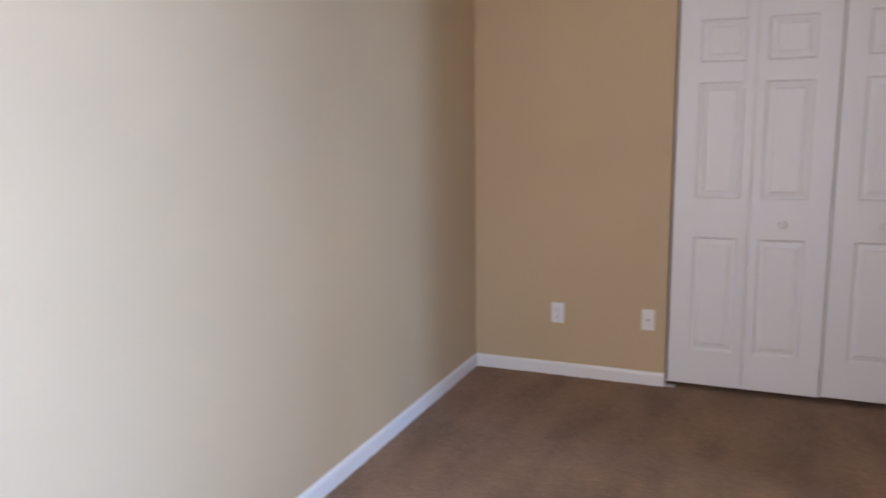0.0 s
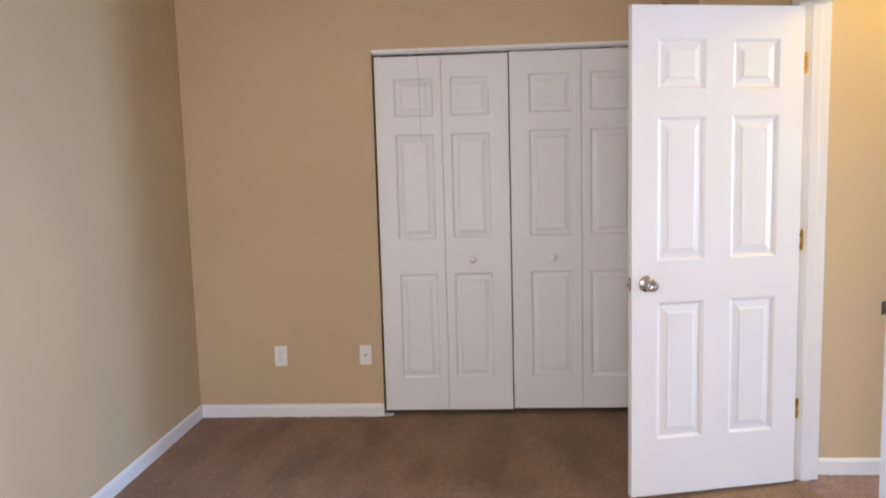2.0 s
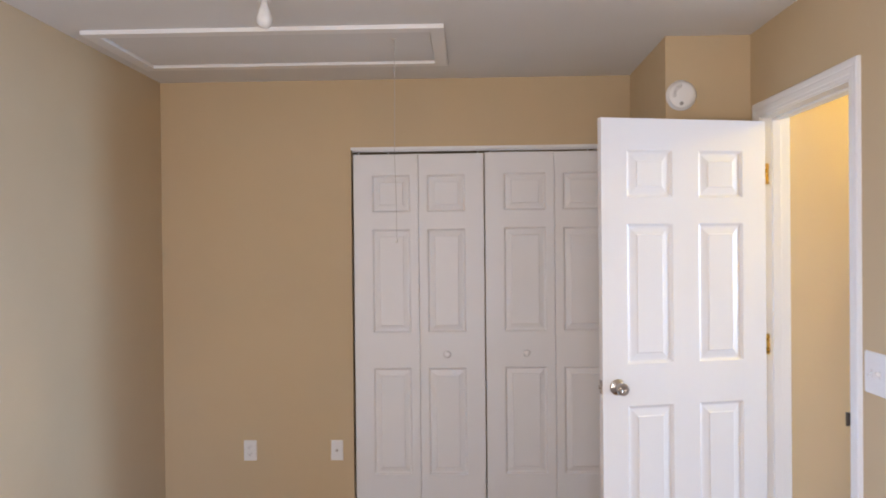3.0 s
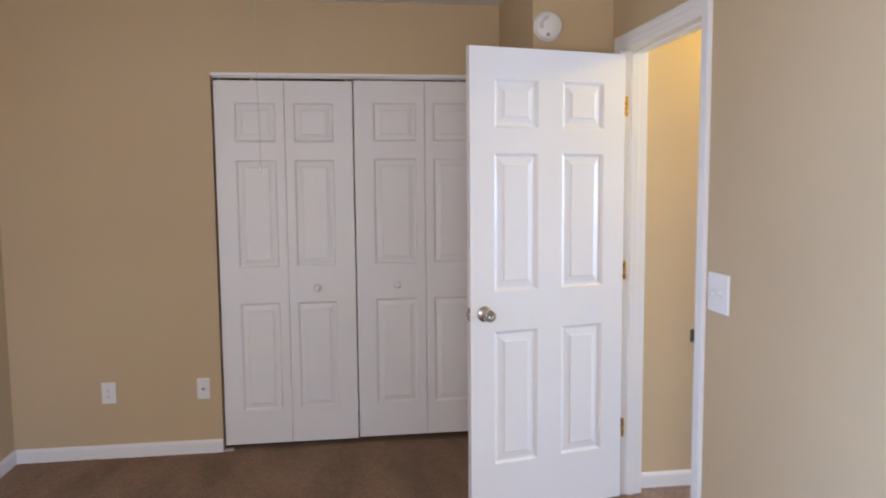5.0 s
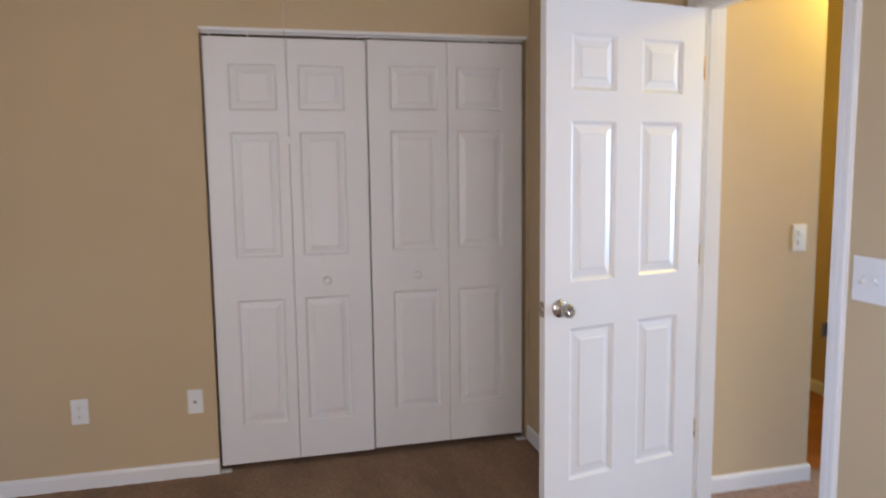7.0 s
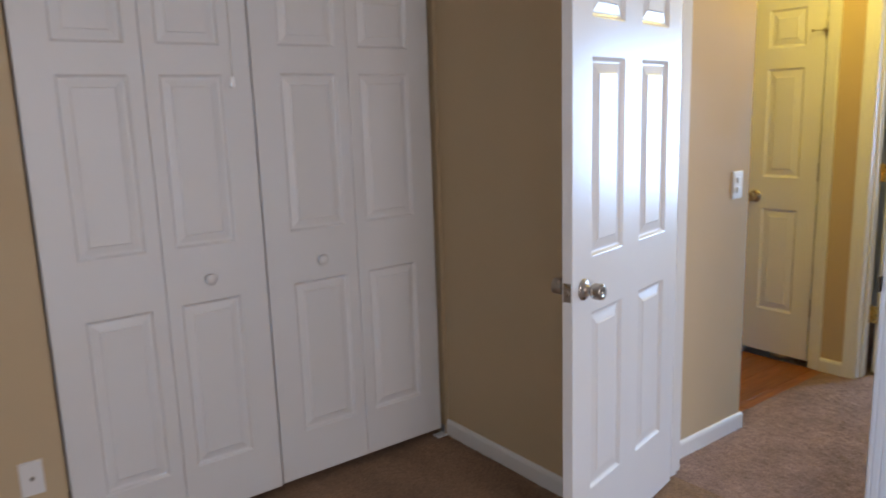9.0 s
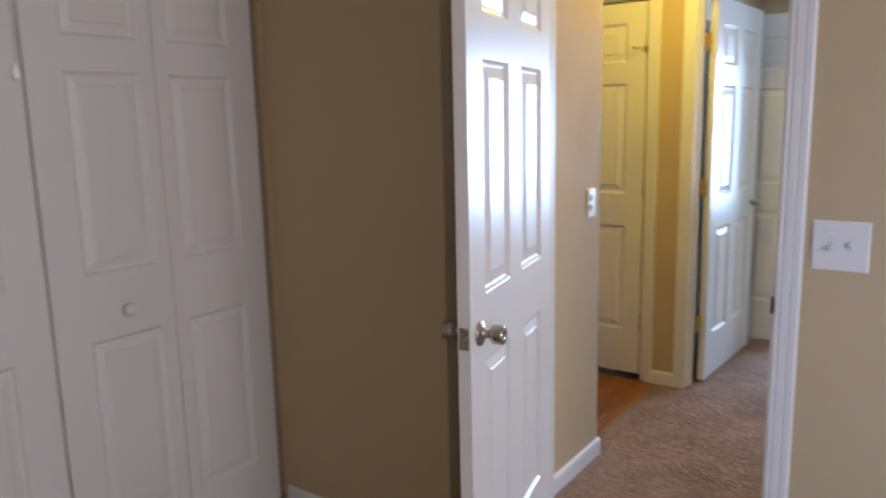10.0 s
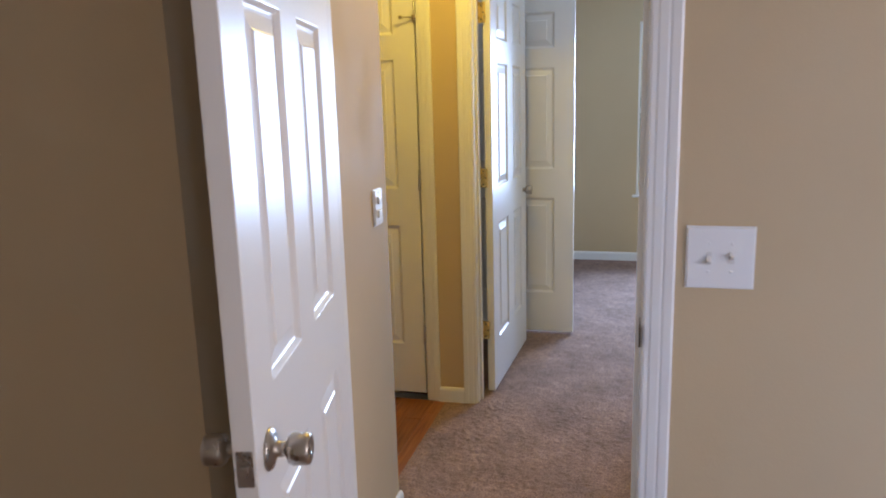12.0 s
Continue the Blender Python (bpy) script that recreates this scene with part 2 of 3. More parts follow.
structure("wall_far_north", boxes(((HX + 0.115, FRN, Z0), (7.95, FRN + 0.115, T))), PAINT, "tan painted drywall", "wall")
structure("wall_linen", boxes(((5.3, FRN + 0.115, Z0), (5.4, 0.65, T))), PAINT, "tan painted drywall", "wall")
WY0, WY1, WZ0, WZ1 = -2.75, -1.605, 0.58, 2.02
structure("wall_far_east", boxes(((7.95, -4.0, Z0), (8.07, WY0, T)), ((7.95, WY1, Z0), (8.07, FRN + 0.115, T)),
                                 ((7.95, WY0, Z0), (8.07, WY1, WZ0)), ((7.95, WY0, WZ1), (8.07, WY1, T))), PAINT, "tan painted wall with a window", "wall")
structure("wall_far_south", boxes(((HX + 0.115, -4.0, Z0), (7.95, -3.9, T))), PAINT, "tan painted drywall", "wall")
BX0, BX1 = WX - 0.75, WX + 0.75
structure("wall_south", boxes(((0, -4.77, Z0), (BX0, -4.65, T)), ((BX1, -4.77, Z0), (XR, -4.65, T)),
                              ((BX0, -4.77, Z0), (BX1, -4.65, BZ0)), ((BX0, -4.77, BZ1), (BX1, -4.65, T))), PAINT, "tan painted wall with a window", "wall")


def window(name, m, w, h, f=0.045):
    """Double-hung vinyl window, seen from inside along +y; its opening's lower corner at the origin."""
    e = tagged(new(name), "white framed double-hung window", "window", kind="structure")
    e.matrix_basis = m
    part("window_frame", boxes(((0, 0.03, 0), (f, 0.10, h)), ((w - f, 0.03, 0), (w, 0.10, h)),
                               ((f, 0.03, 0), (w - f, 0.10, f)), ((f, 0.03, h - f), (w - f, 0.10, h)),
                               ((f, 0.05, h / 2 - 0.02), (w - f, 0.085, h / 2 + 0.02))), TRIM, e)
    part("window_sill", soft_box((-0.03, -0.03, -0.02), (w + 0.03, 0.03, 0.0), 0.004), TRIM, e)
    for z0, z1 in ((f, h / 2 - 0.02), (h / 2 + 0.02, h - f)):
        g = part("pane", boxes(((f, 0.066, z0), (w - f, 0.070, z1))), GLASS, e)
        g.visible_shadow = False
    return e


# the first three are unseen additions that account for the bedroom's daylight
window("unseen_window_south", pose(BX1, -4.65, BZ0, 0, 0, 180), BX1 - BX0, BZ1 - BZ0)
window("unseen_window_east", pose(XR, BY1, BZ0, 0, 0, -90), BY1 - BY0, BZ1 - BZ0)
window("unseen_window_west", pose(0, VY0, BZ0, 0, 0, 90), VY1 - VY0, BZ1 - BZ0)
window("window_3", pose(7.95, WY1, WZ0, 0, 0, -90), WY1 - WY0, WZ1 - WZ0, 0.018)


# ---- trim ----
BB_H = 0.078


def baseboard(x0, y0, x1, y1):
    """A run of baseboard; the room lies on its left."""
    d = Vector((x1 - x0, y1 - y0, 0))
    n = Vector((-d.y, d.x, 0)).normalized()
    prof = ((0, 0), (0.013, 0), (0.013, BB_H - 0.016), (0.010, BB_H - 0.006), (0.005, BB_H), (0, BB_H))
    bm = bmesh.new()
    ends = [[bm.verts.new(Vector(p) + n * w + Vector((0, 0, h - 0.006))) for w, h in prof] for p in ((x0, y0, 0), (x1, y1, 0))]
    k = len(prof)
    for i in range(k):
        bm.faces.new((ends[0][i], ends[1][i], ends[1][(i + 1) % k], ends[0][(i + 1) % k]))
    bm.faces.new(ends[0][::-1]), bm.faces.new(ends[1])
    structure("baseboard", bm, TRIM, "white painted wooden baseboard", "baseboard")


CAS = ((0.0, 0.0), (0.0, 0.008), (0.004, 0.010), (0.012, 0.010), (0.016, 0.0125), (0.030, 0.0135), (0.034, 0.0125), (0.038, 0.015), (0.052, 0.016), (0.057, 0.013), (0.057, 0.0))


def casing(m, w, h):
    """Moulded door casing round an opening of w by h; local x along the wall, y out of the wall."""
    bm = bmesh.new()
    rows = []
    for u, d in CAS:
        u *= 1.12
        rows.append([bm.verts.new(m @ Vector(p)) for p in ((-u, d, 0), (-u, d, h + u), (w + u, d, h + u), (w + u, d, 0))])
    for p, q in zip(rows, rows[1:]):
        for i in range(3):
            bm.faces.new((p[i], p[i + 1], q[i + 1], q[i]))
    structure("door_casing", bm, TRIM, "white moulded door casing", "door casing")


def jamb(axis_x0, axis_x1, n, s, h, stop0, stop1):
    """Jamb liner with its stop, in a wall that runs along y."""
    t = 0.018
    bm = boxes(((axis_x0, n, 0), (axis_x1, n + t, h + t)), ((axis_x0, s - t, 0), (axis_x1, s, h + t)), ((axis_x0, s, h), (axis_x1, n, h + t)),
               ((stop0, n - 0.011, 0), (stop1, n, h)), ((stop0, s, 0), (stop1, s + 0.011, h)), ((stop0, s + 0.011, h - 0.011), (stop1, n - 0.011, h)))
    bmesh.ops.bevel(bm, geom=bm.edges[:], offset=0.0015, segments=1, affect="EDGES")
    structure("door_jamb", bm, TRIM, "white painted door jamb with stop", "door jamb")


jamb(XR - 0.001, XR + 0.116, DN, DS, DH, XR + 0.042, XR + 0.078)
jamb(HX - 0.001, HX + 0.116, ON, OS, OH, HX + 0.038, HX + 0.074)
jamb(HX - 0.001, HX + 0.116, FN, FS, FH, HX + 0.042, HX + 0.078)
R = 0.005
# local x of each casing runs so that local y points out of the wall
casing(pose(XR, DN + R, 0, 0, 0, -90) @ Matrix.Diagonal((1, -1, 1, 1)), DN - DS + 2 * R, DH + R)
casing(pose(XR + 0.115, DN + R, 0, 0, 0, -90), DN - DS + 2 * R, DH + R)
casing(pose(HX, ON + R, 0, 0, 0, -90) @ Matrix.Diagonal((1, -1, 1, 1)), ON - OS + 2 * R, OH + R)
casing(pose(HX, FN + R, 0, 0, 0, -90) @ Matrix.Diagonal((1, -1, 1, 1)), FN - FS + 2 * R, FH + R)
casing(pose(HX + 0.115, ON + R, 0, 0, 0, -90), ON - OS + 2 * R, OH + R)

baseboard(0, 0, 0, -4.65)
baseboard(1.087, 0, 0.013, 0)
baseboard(JB, JY, JX, 0.0)
baseboard(XR - 0.002, JY, JB - 0.013, JY)
baseboard(XR, -4.65, XR, DS - 0.071)
baseboard(0.013, -4.65, XR - 0.013, -4.65)
baseboard(3.69 + 0.013, HY, XR + 0.115 + 0.016, HY)
baseboard(3.69, 0.65, 3.69, HY)
baseboard(HX, ON + 0.064, HX, FS - 0.064)
baseboard(HX, FN + 0.064, HX, 0.65)
baseboard(7.95, -3.9, 7.95, FRN)
baseboard(7.95 - 0.013, FRN, HX + 0.115, FRN)
baseboard(XR + 0.115, -1.785, HX, -1.785)

# steel strike plate on the latch jamb
strike = structure("strike_plate", soft_box((XR + 0.008, DS - 0.0005, 0.893), (XR + 0.036, DS + 0.002, 0.953), 0.001), BRONZE, "dark metal strike plate on the jamb", "strike plate")
part("strike_lip", soft_box((XR - 0.020, DS - 0.001, 0.900), (XR + 0.009, DS + 0.0035, 0.946), 0.001), BRONZE, strike)


# ---- carpets ----
def carpet(name, x0, y0, x1, y1, step, seed, mat):
    nx, ny = int((x1 - x0) / step) + 1, int((y1 - y0) / step) + 1
    rng = np.random.default_rng(seed)
    z = rng.normal(0, 1, (ny, nx))
    k = (z + np.roll(z, 1, 0) + np.roll(z, 1, 1) + np.roll(z, (1, 1), (0, 1))) / 2
    z = np.clip(z * 0.5 + k * 0.5, -1.6, 1.6) * 0.0013 - 0.002
    inner = np.zeros((ny, nx))
    inner[1:-1, 1:-1] = step
    z = np.where(inner > 0, z, -0.002)
    xs = np.linspace(x0, x1, nx)[None, :] + rng.uniform(-0.3, 0.3, (ny, nx)) * inner
    ys = np.linspace(y0, y1, ny)[:, None] + rng.uniform(-0.3, 0.3, (ny, nx)) * inner
    co = np.stack([xs, ys, z], -1).reshape(-1, 3)
    i = np.arange(ny * nx).reshape(ny, nx)
    quads = np.stack([i[:-1, :-1], i[:-1, 1:], i[1:, 1:], i[1:, :-1]], -1).reshape(-1, 4)
    me = bpy.data.meshes.new(name)
    me.from_pydata(co.tolist(), [], quads.tolist())
    me.polygons.foreach_set("use_smooth", np.ones(len(quads), dtype=bool))
    me.materials.append(mat)
    return tagged(new(name, me), "brown cut-pile wall-to-wall carpet", "carpet", kind="structure")


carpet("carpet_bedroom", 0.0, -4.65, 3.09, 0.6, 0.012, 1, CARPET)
# hall and far room take the daylit tone of the one carpet
carpet("carpet_hall", 3.09, -1.79, 4.73, -0.742, 0.008, 2, CARPET_DAYLIT)
carpet("carpet_far", 4.73, -3.9, 7.97, -0.48, 0.018, 3, CARPET_DAYLIT)


# ---- panel doors ----
def leaf_body(w, h, t, cols, rows):
    """Stiles and rails of a moulded door, open where the panels sit. x 0 to w, y 0 to t, z 0 to h."""
    bm = bmesh.new()
    xs = sorted({0.0, w, *[v for c in cols for v in c]})
    zs = sorted({0.0, h, *[v for r in rows for v in r]})
    c = 0.0015
    for y, back in ((0.0, False), (t, True)):
        grid = {}
        for i, x in enumerate(xs):
            for j, z in enumerate(zs):
                px = min(max(x, c), w - c)
                pz = min(max(z, c), h - c)
                grid[i, j] = bm.verts.new((px, y, pz))
        for i in range(len(xs) - 1):
            for j in range(len(zs) - 1):
                if any(abs(xs[i] - a) < 1e-6 and abs(xs[i + 1] - b) < 1e-6 for a, b in cols) and \
                   any(abs(zs[j] - a) < 1e-6 and abs(zs[j + 1] - b) < 1e-6 for a, b in rows):
                    continue
                bm.faces.new((grid[i, j], grid[i + 1, j], grid[i + 1, j + 1], grid[i, j + 1]))
        loop = [(c, c), (w - c, c), (w - c, h - c), (c, h - c)]
        edge = [(0, 0), (w, 0), (w, h), (0, h)]
        yy = c if not back else t - c
        a = [bm.verts.new((px, y, pz)) for px, pz in loop]
        b = [bm.verts.new((px, yy, pz)) for px, pz in edge]
        for i in range(4):
            bm.faces.new((a[i], a[(i + 1) % 4], b[(i + 1) % 4], b[i]))
        if not back:
            front = b
    for i in range(4):
        bm.faces.new((front[i], front[(i + 1) % 4], b[(i + 1) % 4], b[i]))
    bmesh.ops.remove_doubles(bm, verts=bm.verts, dist=1e-5)
    return bm


PROFILE = ((0.0, 0.0), (0.003, 0.0008), (0.010, 0.0070), (0.014, 0.0085), (0.019, 0.0085), (0.024, 0.0078), (0.045, 0.0042), (0.049, 0.0015))


def panel_mesh(x0, x1, z0, z1, t, wide=1.0, deep=1.0):
    """A raised panel with its moulded sticking, on both faces."""
    bm = bmesh.new()
    for y, s in ((0.0, 1), (t, -1)):
        rings = []
        for u, d in PROFILE:
            u *= wide
            rings.append([bm.verts.new((px, y + s * d * deep, pz)) for px, pz in ((x0 + u, z0 + u), (x1 - u, z0 + u), (x1 - u, z1 - u), (x0 + u, z1 - u))])
        for p, q in zip(rings, rings[1:]):
            for i in range(4):
                bm.faces.new((p[i], p[(i + 1) % 4], q[(i + 1) % 4], q[i]))
        bm.faces.new(rings[-1])
    return bm


KNOB = ((0.033, 0.0), (0.034, 0.002), (0.031, 0.006), (0.022, 0.009), (0.013, 0.012), (0.0115, 0.026), (0.014, 0.029), (0.022, 0.032), (0.0255, 0.038), (0.0245, 0.060), (0.0235, 0.064), (0.020, 0.0655), (0.006, 0.0655), (0.0055, 0.064), (0.003, 0.064))


def hinge_mesh(sgn, gap_angle):
    """Butt hinge: barrel on the pin, one leaf on the door's edge, one on the jamb."""
    t = 0.0022
    bm = lathe(((0.003, -0.047), (0.0055, -0.045), (0.0055, 0.045), (0.003, 0.049), (0.0042, 0.050), (0.0042, 0.053), (0.001, 0.054)), 12, "z")
    leaf1 = moved(boxes(((0.0005, 0.003, -0.045), (0.0005 + t, 0.034, 0.045))), Matrix.Diagonal((1, sgn, 1, 1)))
    leaf2 = moved(boxes(((0.0004, 0.003, -0.045), (t, 0.034, 0.045))), Matrix.Diagonal((1, sgn, 1, 1)))
    moved(leaf2, Matrix.Rotation(gap_angle, 4, "Z"))
    return joined(bm, leaf1, leaf2)


def panel_door(m, w, h, sgn, cols, rows, label, open_deg, knobs=True, hinge_metal=None, gap=(0.003, 0.004), lift=0.012):
    """A hinged door. The pin stands at the origin; the leaf runs along +x and is 35 mm thick on the side sgn of y."""
    e = thing("panel_door", m, label, "door")
    t = 0.035
    base = Matrix.Translation((*gap, lift))
    flip = Matrix.Diagonal((1, sgn, 1, 1))
    leaf = part("door_leaf", moved(leaf_body(w, h, t, cols, rows), flip @ base), DOOR, e)
    for r in rows:
        for c in cols:
            part("panel", moved(panel_mesh(*c, *r, t, 1.0, 1.15), flip @ base), DOOR, leaf)
    if knobs:
        kx, kz = w - 0.062, 0.926
        k1 = moved(lathe(KNOB), Matrix.Translation((kx, sgn * 0.039, kz)) @ Matrix.Diagonal((1, sgn, 1, 1)))
        k2 = moved(lathe(KNOB), Matrix.Translation((kx, sgn * 0.004, kz)) @ Matrix.Diagonal((1, -sgn, 1, 1)))
        part("door_knob", k1, NICKEL, e, "satin nickel door knob")
        part("door_knob", k2, NICKEL, e, "satin nickel door knob")
        part("latch_plate", soft_box((w + 0.0025, sgn * 0.0215 - 0.0125, kz - 0.0285), (w + 0.0042, sgn * 0.0215 + 0.0125, kz + 0.0285), 0.0008), NICKEL, e, "satin nickel latch plate")
        bolt = soft_box((w + 0.003, sgn * 0.0215 - 0.006, kz - 0.008), (w + 0.013, sgn * 0.0215 + 0.006, kz + 0.008), 0.002)
        part("latch_bolt", bolt, NICKEL, e)
    for z in (0.330, 1.075, 1.818):
        hinge = part("hinge", moved(hinge_mesh(sgn, sgn * radians(open_deg)), Matrix.Translation((0, 0, z))), hinge_metal or BRASS, e, "butt hinge with countersunk screws")
        for dy, dz in ((0.015, -0.030), (0.025, 0.0), (0.015, 0.030)):
            part("screw", moved(lathe(((0.0036, 0), (0.0030, 0.0007)), 10), Matrix.Translation((0.0004, sgn * dy, z + dz)) @ Matrix.Rotation(radians(90), 4, "Z")), BRONZE, hinge)
    return e


ROWS6 = ((0.245, 0.833), (1.004, 1.592), (1.698, 1.900))
COLS6 = ((0.114, 0.324), (0.438, 0.648))
DA = 12.6
panel_door(pose(XR - 0.006, DN, 0, 0, 0, 180 + DA), 0.752, 2.03, 1, ((0.108, 0.316), (0.432, 0.641)), ROWS6,
           "white six-panel bedroom door with nickel knob, standing open", 90 - DA)
COLS6W = ((0.118, 0.346), (0.464, 0.692))
panel_door(pose(HX + 0.121, ON, 0, 0, 0, -2.6), 0.81, 2.03, -1, COLS6W, ROWS6,
           "white six-panel door with brass hinges, swung into far bedroom", 87.4, gap=(0.018, 0.019))
panel_door(pose(5.84, FRN - 0.002, 0, 0, 0, -90), 0.762, 2.03, -1, COLS6, ROWS6,
           "white six-panel door standing open in far bedroom", 90, knobs=False)
linen = panel_door(pose(HX - 0.006, FS + 0.003, 0, 0, 0, 90), 0.406, 2.00, -1, ((0.100, 0.306),), ROWS6,
                   "narrow white three-panel linen closet door, closed", 0, hinge_metal=STEEL, lift=0.032)
# hinge-pin door stop on the upper hinge
arm = joined(moved(lathe(((0.003, 0), (0.003, 0.06)), 10), Matrix.Translation((0.0, 0.006, 1.80)) @ pose(0, 0, 0, 0, 0, -60)),
             moved(lathe(((0.008, 0.055), (0.009, 0.062), (0.006, 0.068)), 12), Matrix.Translation((0.0, 0.006, 1.80)) @ pose(0, 0, 0, 0, 0, -60)),
             soft_box((-0.009, -0.009, 1.79), (0.009, 0.012, 1.81), 0.002))
part("hinge_stop", arm, NICKEL, linen, "dark metal hinge-pin door stop")


# ---- bifold closet doors ----
LH, LT = 2.011, 0.030
ROWS3 = ((0.188, 0.798), (0.996, 1.586), (1.680, 1.893))


def bifold(m, mirrored, lw):
    """A pair of hinged leaves; the outer stile is the wide one. Runs along +x from the jamb, or -x if mirrored."""
    e = thing("bifold_door", m, "white moulded bifold closet door, closed, small round knob", "closet door", "bifold doors of the closet")
    s = -1 if mirrored else 1
    fl = Matrix.Diagonal((s, 1, 1, 1))
    for k, col in ((0, (0.104, lw - 0.046)), (1, (0.046, lw - 0.104))):
        sh = fl @ Matrix.Translation((k * (lw + 0.002), 0, 0))
        leaf = part("leaf", moved(leaf_body(lw, LH, LT, (col,), ROWS3), sh), BIFOLD, e)
        for r in ROWS3:
            part("panel", moved(panel_mesh(*col, *r, LT, 0.9, 1.45), sh), BIFOLD, leaf)
        if k == 1:
            kn = lathe(((0.007, 0.0), (0.0065, -0.010), (0.010, -0.013), (0.0190, -0.018), (0.0205, -0.024), (0.0165, -0.030), (0.006, -0.031)), 20)
            part("door_knob", moved(kn, sh @ Matrix.Translation((lw / 2 - 0.03, 0, 0.877))), BIFOLD, leaf, "small round white knob")
    for x in (0.03, 0.20, 2 * lw - 0.03):
        part("pivot_pin", moved(lathe(((0.0045, LH), (0.0045, LH + 0.02)), 10, "z"), fl @ Matrix.Translation((x, 0.015, 0))), PLASTIC, e)
    return e


bifold(pose(1.098, 0.014, 0.026), False, 0.368)
bifold(pose(2.625, 0.016, 0.031), True, 0.390)
track = structure("closet_track", boxes(((1.087, -0.002, 2.060), (CR, 0.002, 2.076)), ((1.087, 0.002, 2.066), (CR, 0.055, 2.0698)), ((1.087, 0.050, 2.054), (CR, 0.054, 2.066))), TRIM,
                  "white metal bifold track along the closet head", "door track")
for bx, sx in ((1.088, 1), (CR - 0.001, -1)):
    br = thing("pivot_bracket", pose(bx, 0.0, 0, 0, 0, 0), "small zinc floor bracket of the bifold door", "bracket", "bifold floor brackets")
    part("foot", moved(soft_box((0.0, -0.012, 0.001), (0.052, 0.034, 0.004), 0.0008), Matrix.Diagonal((sx, 1, 1, 1))), PLASTIC, br)
    part("upright", moved(soft_box((0.0, 0.004, 0.004), (0.003, 0.034, 0.042), 0.0008), Matrix.Diagonal((sx, 1, 1, 1))), STEEL, br)


# ---- attic hatch ----
hatch = thing("attic_hatch", pose(0, 0, CEIL), "white painted attic hatch with flat trim and pull cord", "attic hatch")
HX0, HX1, HY0, HY1, HW = 0.085, 1.650, -1.035, -0.365, 0.062
for a, b in (((HX0, HY0), (HX1, HY0 + HW)), ((HX0, HY1 - HW), (HX1, HY1)), ((HX0, HY0 + HW), (HX0 + HW, HY1 - HW)), ((HX1 - HW, HY0 + HW), (HX1, HY1 - HW))):
    part("trim_board", soft_box((*a, -0.019), (*b, 0.0), 0.0025), TRIM, hatch)
part("hatch_panel", soft_box((HX0 + HW + 0.004, HY0 + HW + 0.004, -0.006), (HX1 - HW - 0.004, HY1 - HW - 0.004, 0.0), 0.002), CEILING, hatch)
CX, CY = 1.42, -0.84
rope = bmesh.new()
rings = []
for i in range(41):
    s = i / 40
    ox = 0.004 * math.sin(s * 9) * s
    rings.append([rope.verts.new((CX + ox + 0.0012 * math.cos(a), CY + 0.0012 * math.sin(a), -0.006 - s * 0.90)) for a in (0, 1.571, 3.142, 4.712)])
for p, q in zip(rings, rings[1:]):
    for i in range(4):
        rope.faces.new((p[i], p[(i + 1) % 4], q[(i + 1) % 4], q[i]))
part("pull_cord", rope, CORD, hatch, "thin white pull cord")
part("cord_pull", moved(lathe(((0.003, 0.012), (0.006, 0.006), (0.0075, -0.008), (0.004, -0.014)), 12, "z"), Matrix.Translation((CX, CY, -0.912))), PLASTIC, hatch)
part("eye_screw", moved(lathe(((0.008, 0.0), (0.006, -0.004), (0.003, -0.012)), 10, "z"), Matrix.Translation((CX, CY, -0.006))), STEEL, hatch)


# ---- smoke alarm ----
alarm = thing("smoke_alarm", pose(2.714, JY, 2.187), "round white plastic smoke alarm on the tan wall", "smoke alarm")
part("base_ring", lathe(((0.066, 0.0), (0.068, -0.004), (0.068, -0.012), (0.064, -0.014)), 40), PLASTIC, alarm)
part("cover", lathe(((0.063, -0.013), (0.064, -0.022), (0.058, -0.032), (0.040, -0.037), (0.012, -0.038)), 40), PLASTIC, alarm)
part("test_button", moved(lathe(((0.009, 0.0), (0.009, -0.003), (0.006, -0.004)), 16), Matrix.Translation((-0.006, -0.034, -0.040))), SMUDGE, alarm, "grey test button")
for i in range(9):
    a = radians(100 + 12 * i)
    part("vent_slot", moved(soft_box((-0.0015, -0.0012, -0.009), (0.0015, 0.0, 0.009), 0.0004, 1), Matrix.Translation((0.038 * math.cos(a), -0.0365, 0.038 * math.sin(a))) @ Matrix.Rotation(radians(90) - a, 4, "Y")), SMUDGE, alarm)


# ---- electrical plates ----
def cover_plate(name, m, w, h, label, category):
    e = thing(name, m, label, category)
    bm = boxes(((-w / 2, -0.0065, -h / 2), (w / 2, 0, h / 2)))
    front = [ed for ed in bm.edges if all(abs(v.co.y + 0.0065) < 1e-6 for v in ed.verts)]
    bmesh.ops.bevel(bm, geom=front, offset=0.004, segments=3, affect="EDGES")
    part("plate", bm, PLASTIC, e)
    return e


def screw(e, x, z):
    part("screw", moved(lathe(((0.0033, -0.0062), (0.0030, -0.0074), (0.001, -0.0077)), 12), Matrix.Translation((x, 0, z))), PLASTIC, e)


def toggle(e, x, z, up):
    part("toggle_collar", moved(boxes(((-0.0055, -0.0075, -0.0125), (0.0055, -0.006, 0.0125))), Matrix.Translation((x, 0, z))), IVORY, e)
    tg = soft_box((-0.0042, -0.017, -0.0048), (0.0042, 0.0, 0.0048), 0.001)
    part("toggle", moved(tg, Matrix.Translation((x, -0.005, z)) @ Matrix.Rotation(radians(-32 if up else 32), 4, "X")), IVORY, e, "worn switch toggle")


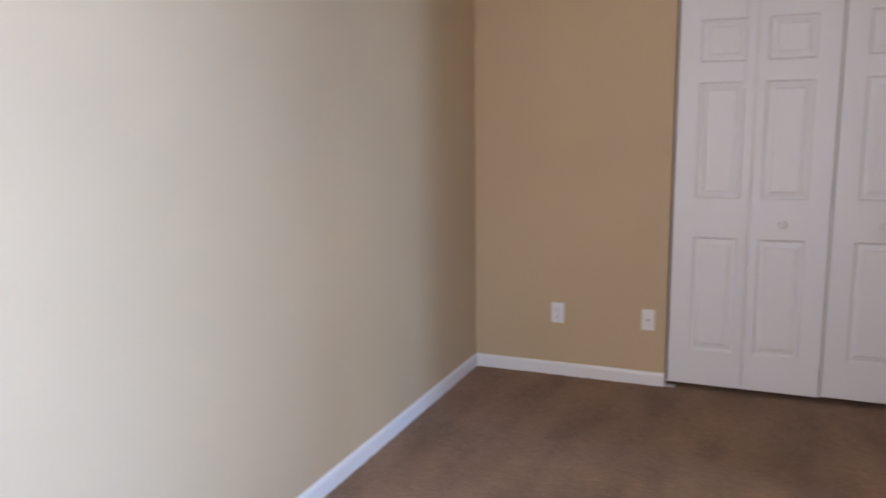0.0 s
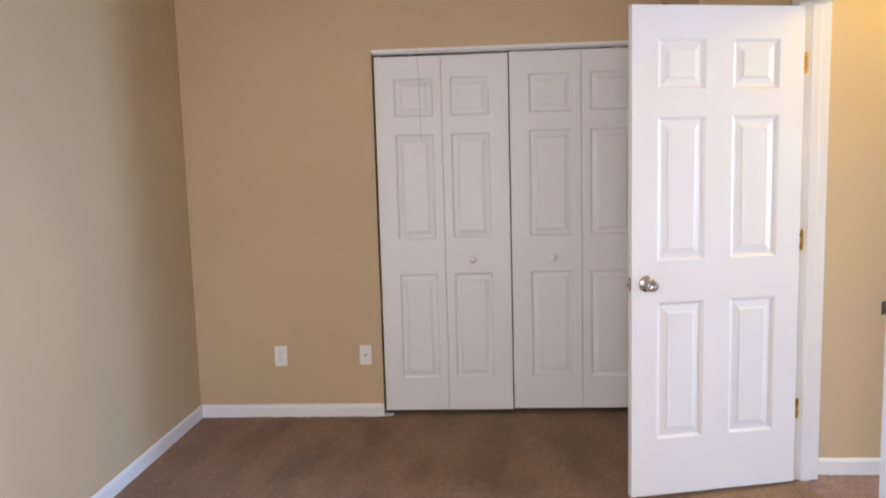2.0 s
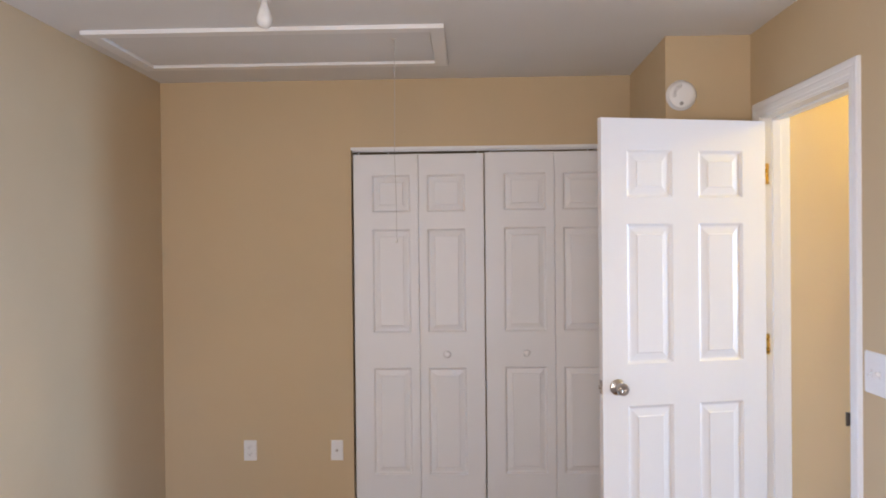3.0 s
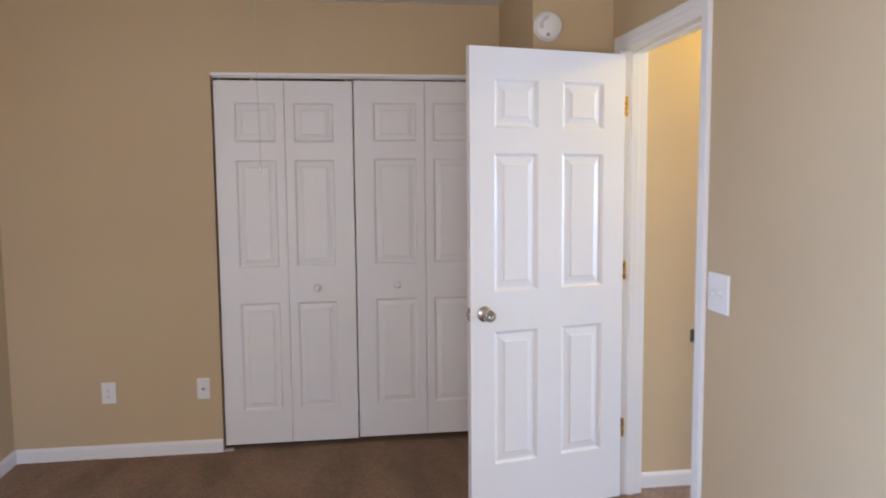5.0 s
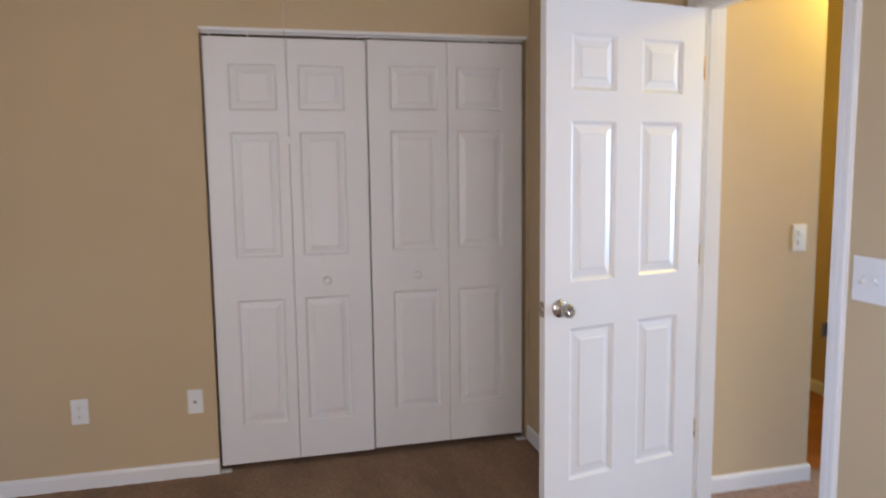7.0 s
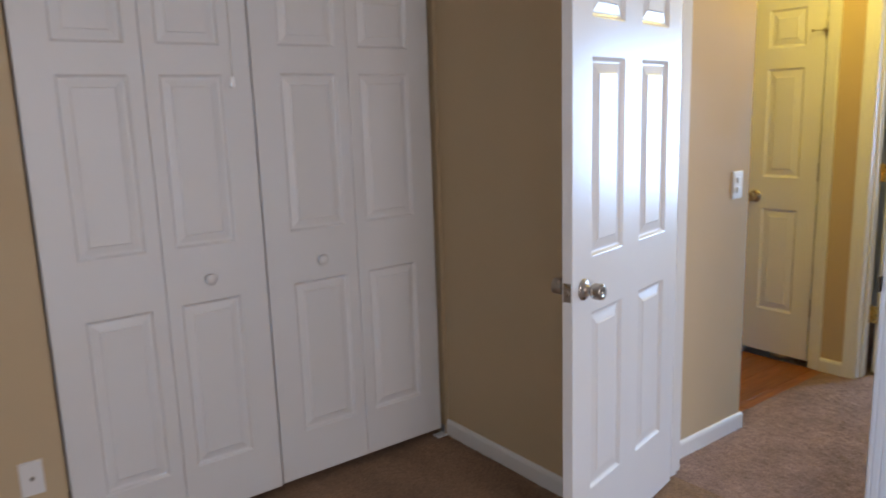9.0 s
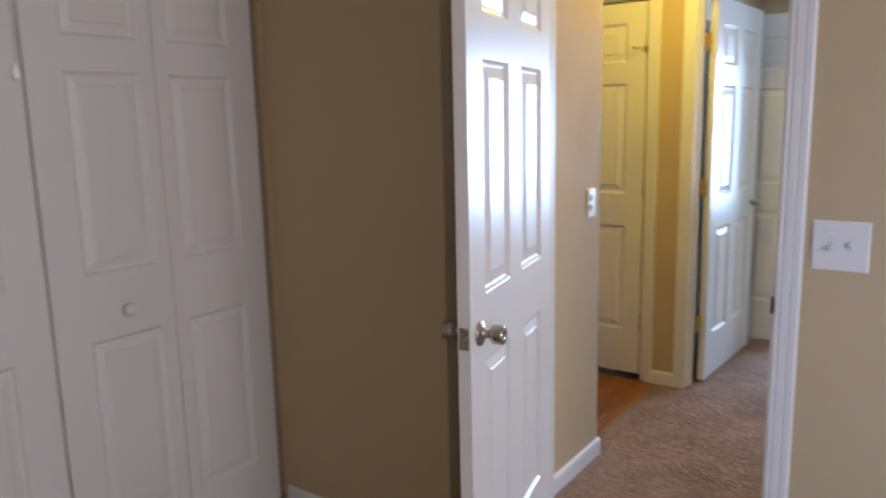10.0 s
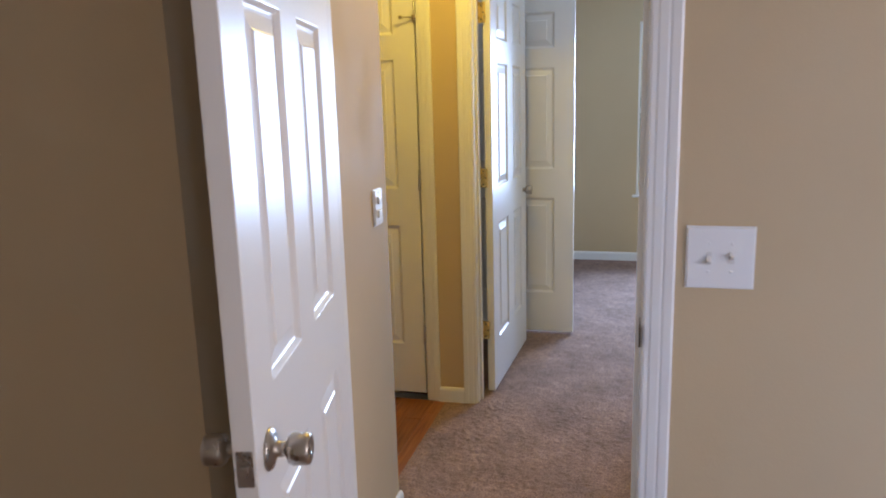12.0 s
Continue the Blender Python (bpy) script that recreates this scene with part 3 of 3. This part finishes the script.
outlet = cover_plate("wall_outlet", pose(0.494, 0, 0.360), 0.072, 0.116, "white duplex electrical outlet low on tan wall", "outlet")
for dz in (0.0195, -0.0195):
    part("receptacle", moved(soft_box((-0.0165, -0.0085, -0.014), (0.0165, -0.006, 0.014), 0.003), Matrix.Translation((0, 0, dz))), PLASTIC, outlet)
    for dx, hh in ((-0.0065, 0.0045), (0.0065, 0.0035)):
        part("slot", boxes(((dx - 0.001, -0.0089, dz + 0.002 - hh), (dx + 0.001, -0.008, dz + 0.002 + hh))), DARK, outlet)
    part("ground_hole", moved(lathe(((0.0022, -0.008), (0.0022, -0.0089)), 10), Matrix.Translation((0, 0, dz - 0.008))), DARK, outlet)
screw(outlet, 0, 0)
jack = cover_plate("cable_jack", pose(0.991, 0, 0.361), 0.068, 0.114, "white cable jack plate low on tan wall", "cable jack")
part("connector", lathe(((0.0075, -0.006), (0.0075, -0.009), (0.0048, -0.0092), (0.0048, -0.016), (0.002, -0.016)), 12), NICKEL, jack, "small metal cable connector")
screw(jack, 0, 0.042), screw(jack, 0, -0.042)

switch = cover_plate("light_switch", pose(XR, -1.792, 1.103, 0, 0, 90) @ pose(0, 0, 0, 0, 0, 180), 0.138, 0.134, "white double toggle switch plate, smudged, beside doorway", "light switch")
for dx, up in ((-0.023, False), (0.023, True)):
    toggle(switch, dx, 0.0, up)
    screw(switch, dx, 0.030), screw(switch, dx, -0.030)
hall_switch = cover_plate("light_switch", pose(3.597, HY, 1.115), 0.072, 0.116, "white single hall plate with two stacked rockers", "light switch")
for dz in (0.021, -0.021):
    part("rocker", moved(soft_box((-0.013, -0.013, -0.012), (0.013, -0.005, 0.012), 0.003), Matrix.Translation((0, 0, dz))), PLASTIC, hall_switch)
screw(hall_switch, 0, 0.047), screw(hall_switch, 0, -0.047)

# ---- ceiling lamps ----
bulb = thing("ceiling_lampholder", pose(1.02, -1.52, CEIL), "bare white bulb in a white ceiling lampholder", "ceiling light")
part("lampholder", lathe(((0.052, 0.0), (0.052, -0.010), (0.035, -0.022), (0.024, -0.030), (0.022, -0.055)), 28, "z"), PLASTIC, bulb)
part("light_bulb", lathe(((0.012, -0.050), (0.014, -0.070), (0.024, -0.095), (0.029, -0.115), (0.027, -0.132), (0.018, -0.145), (0.004, -0.150)), 24, "z"), GLASS_WHITE, bulb, "opal white bulb")
fixture = thing("hall_ceiling_lamp", pose(4.0, -1.02, CEIL), "round flush hall lamp with warm opal shade", "ceiling light")
part("canopy", lathe(((0.10, 0.0), (0.10, -0.012), (0.085, -0.020)), 32, "z"), NICKEL, fixture)
shade = part("shade", lathe(((0.095, -0.020), (0.10, -0.028), (0.085, -0.055), (0.05, -0.075), (0.01, -0.082)), 32, "z"), SHADE, fixture, "warm opal glass shade")

# ---- strip floor of the alcove ----
alcove = structure("floor_alcove", boxes(((3.69, -0.765, -0.03), (HX, 0.65, -0.012))), DARK, "reddish brown wooden strip floor", "floor")
pw = 0.083
lengths = (0.46, 0.62, 0.38, 0.53)
row = 0
y = -0.7645
plank_rng = random.Random(9)
while y < 0.64:
    x = 3.692 - plank_rng.uniform(0, 0.35)
    while x < HX:
        ln = plank_rng.choice(lengths)
        a, b = max(x, 3.691), min(x + ln, HX)
        if b - a > 0.02:
            part("plank", soft_box((a, y, -0.012), (b - 0.0012, y + pw - 0.0012, plank_rng.uniform(-0.0046, -0.0034)), 0.001, 1), WOOD, alcove)
        x += ln
    y += pw
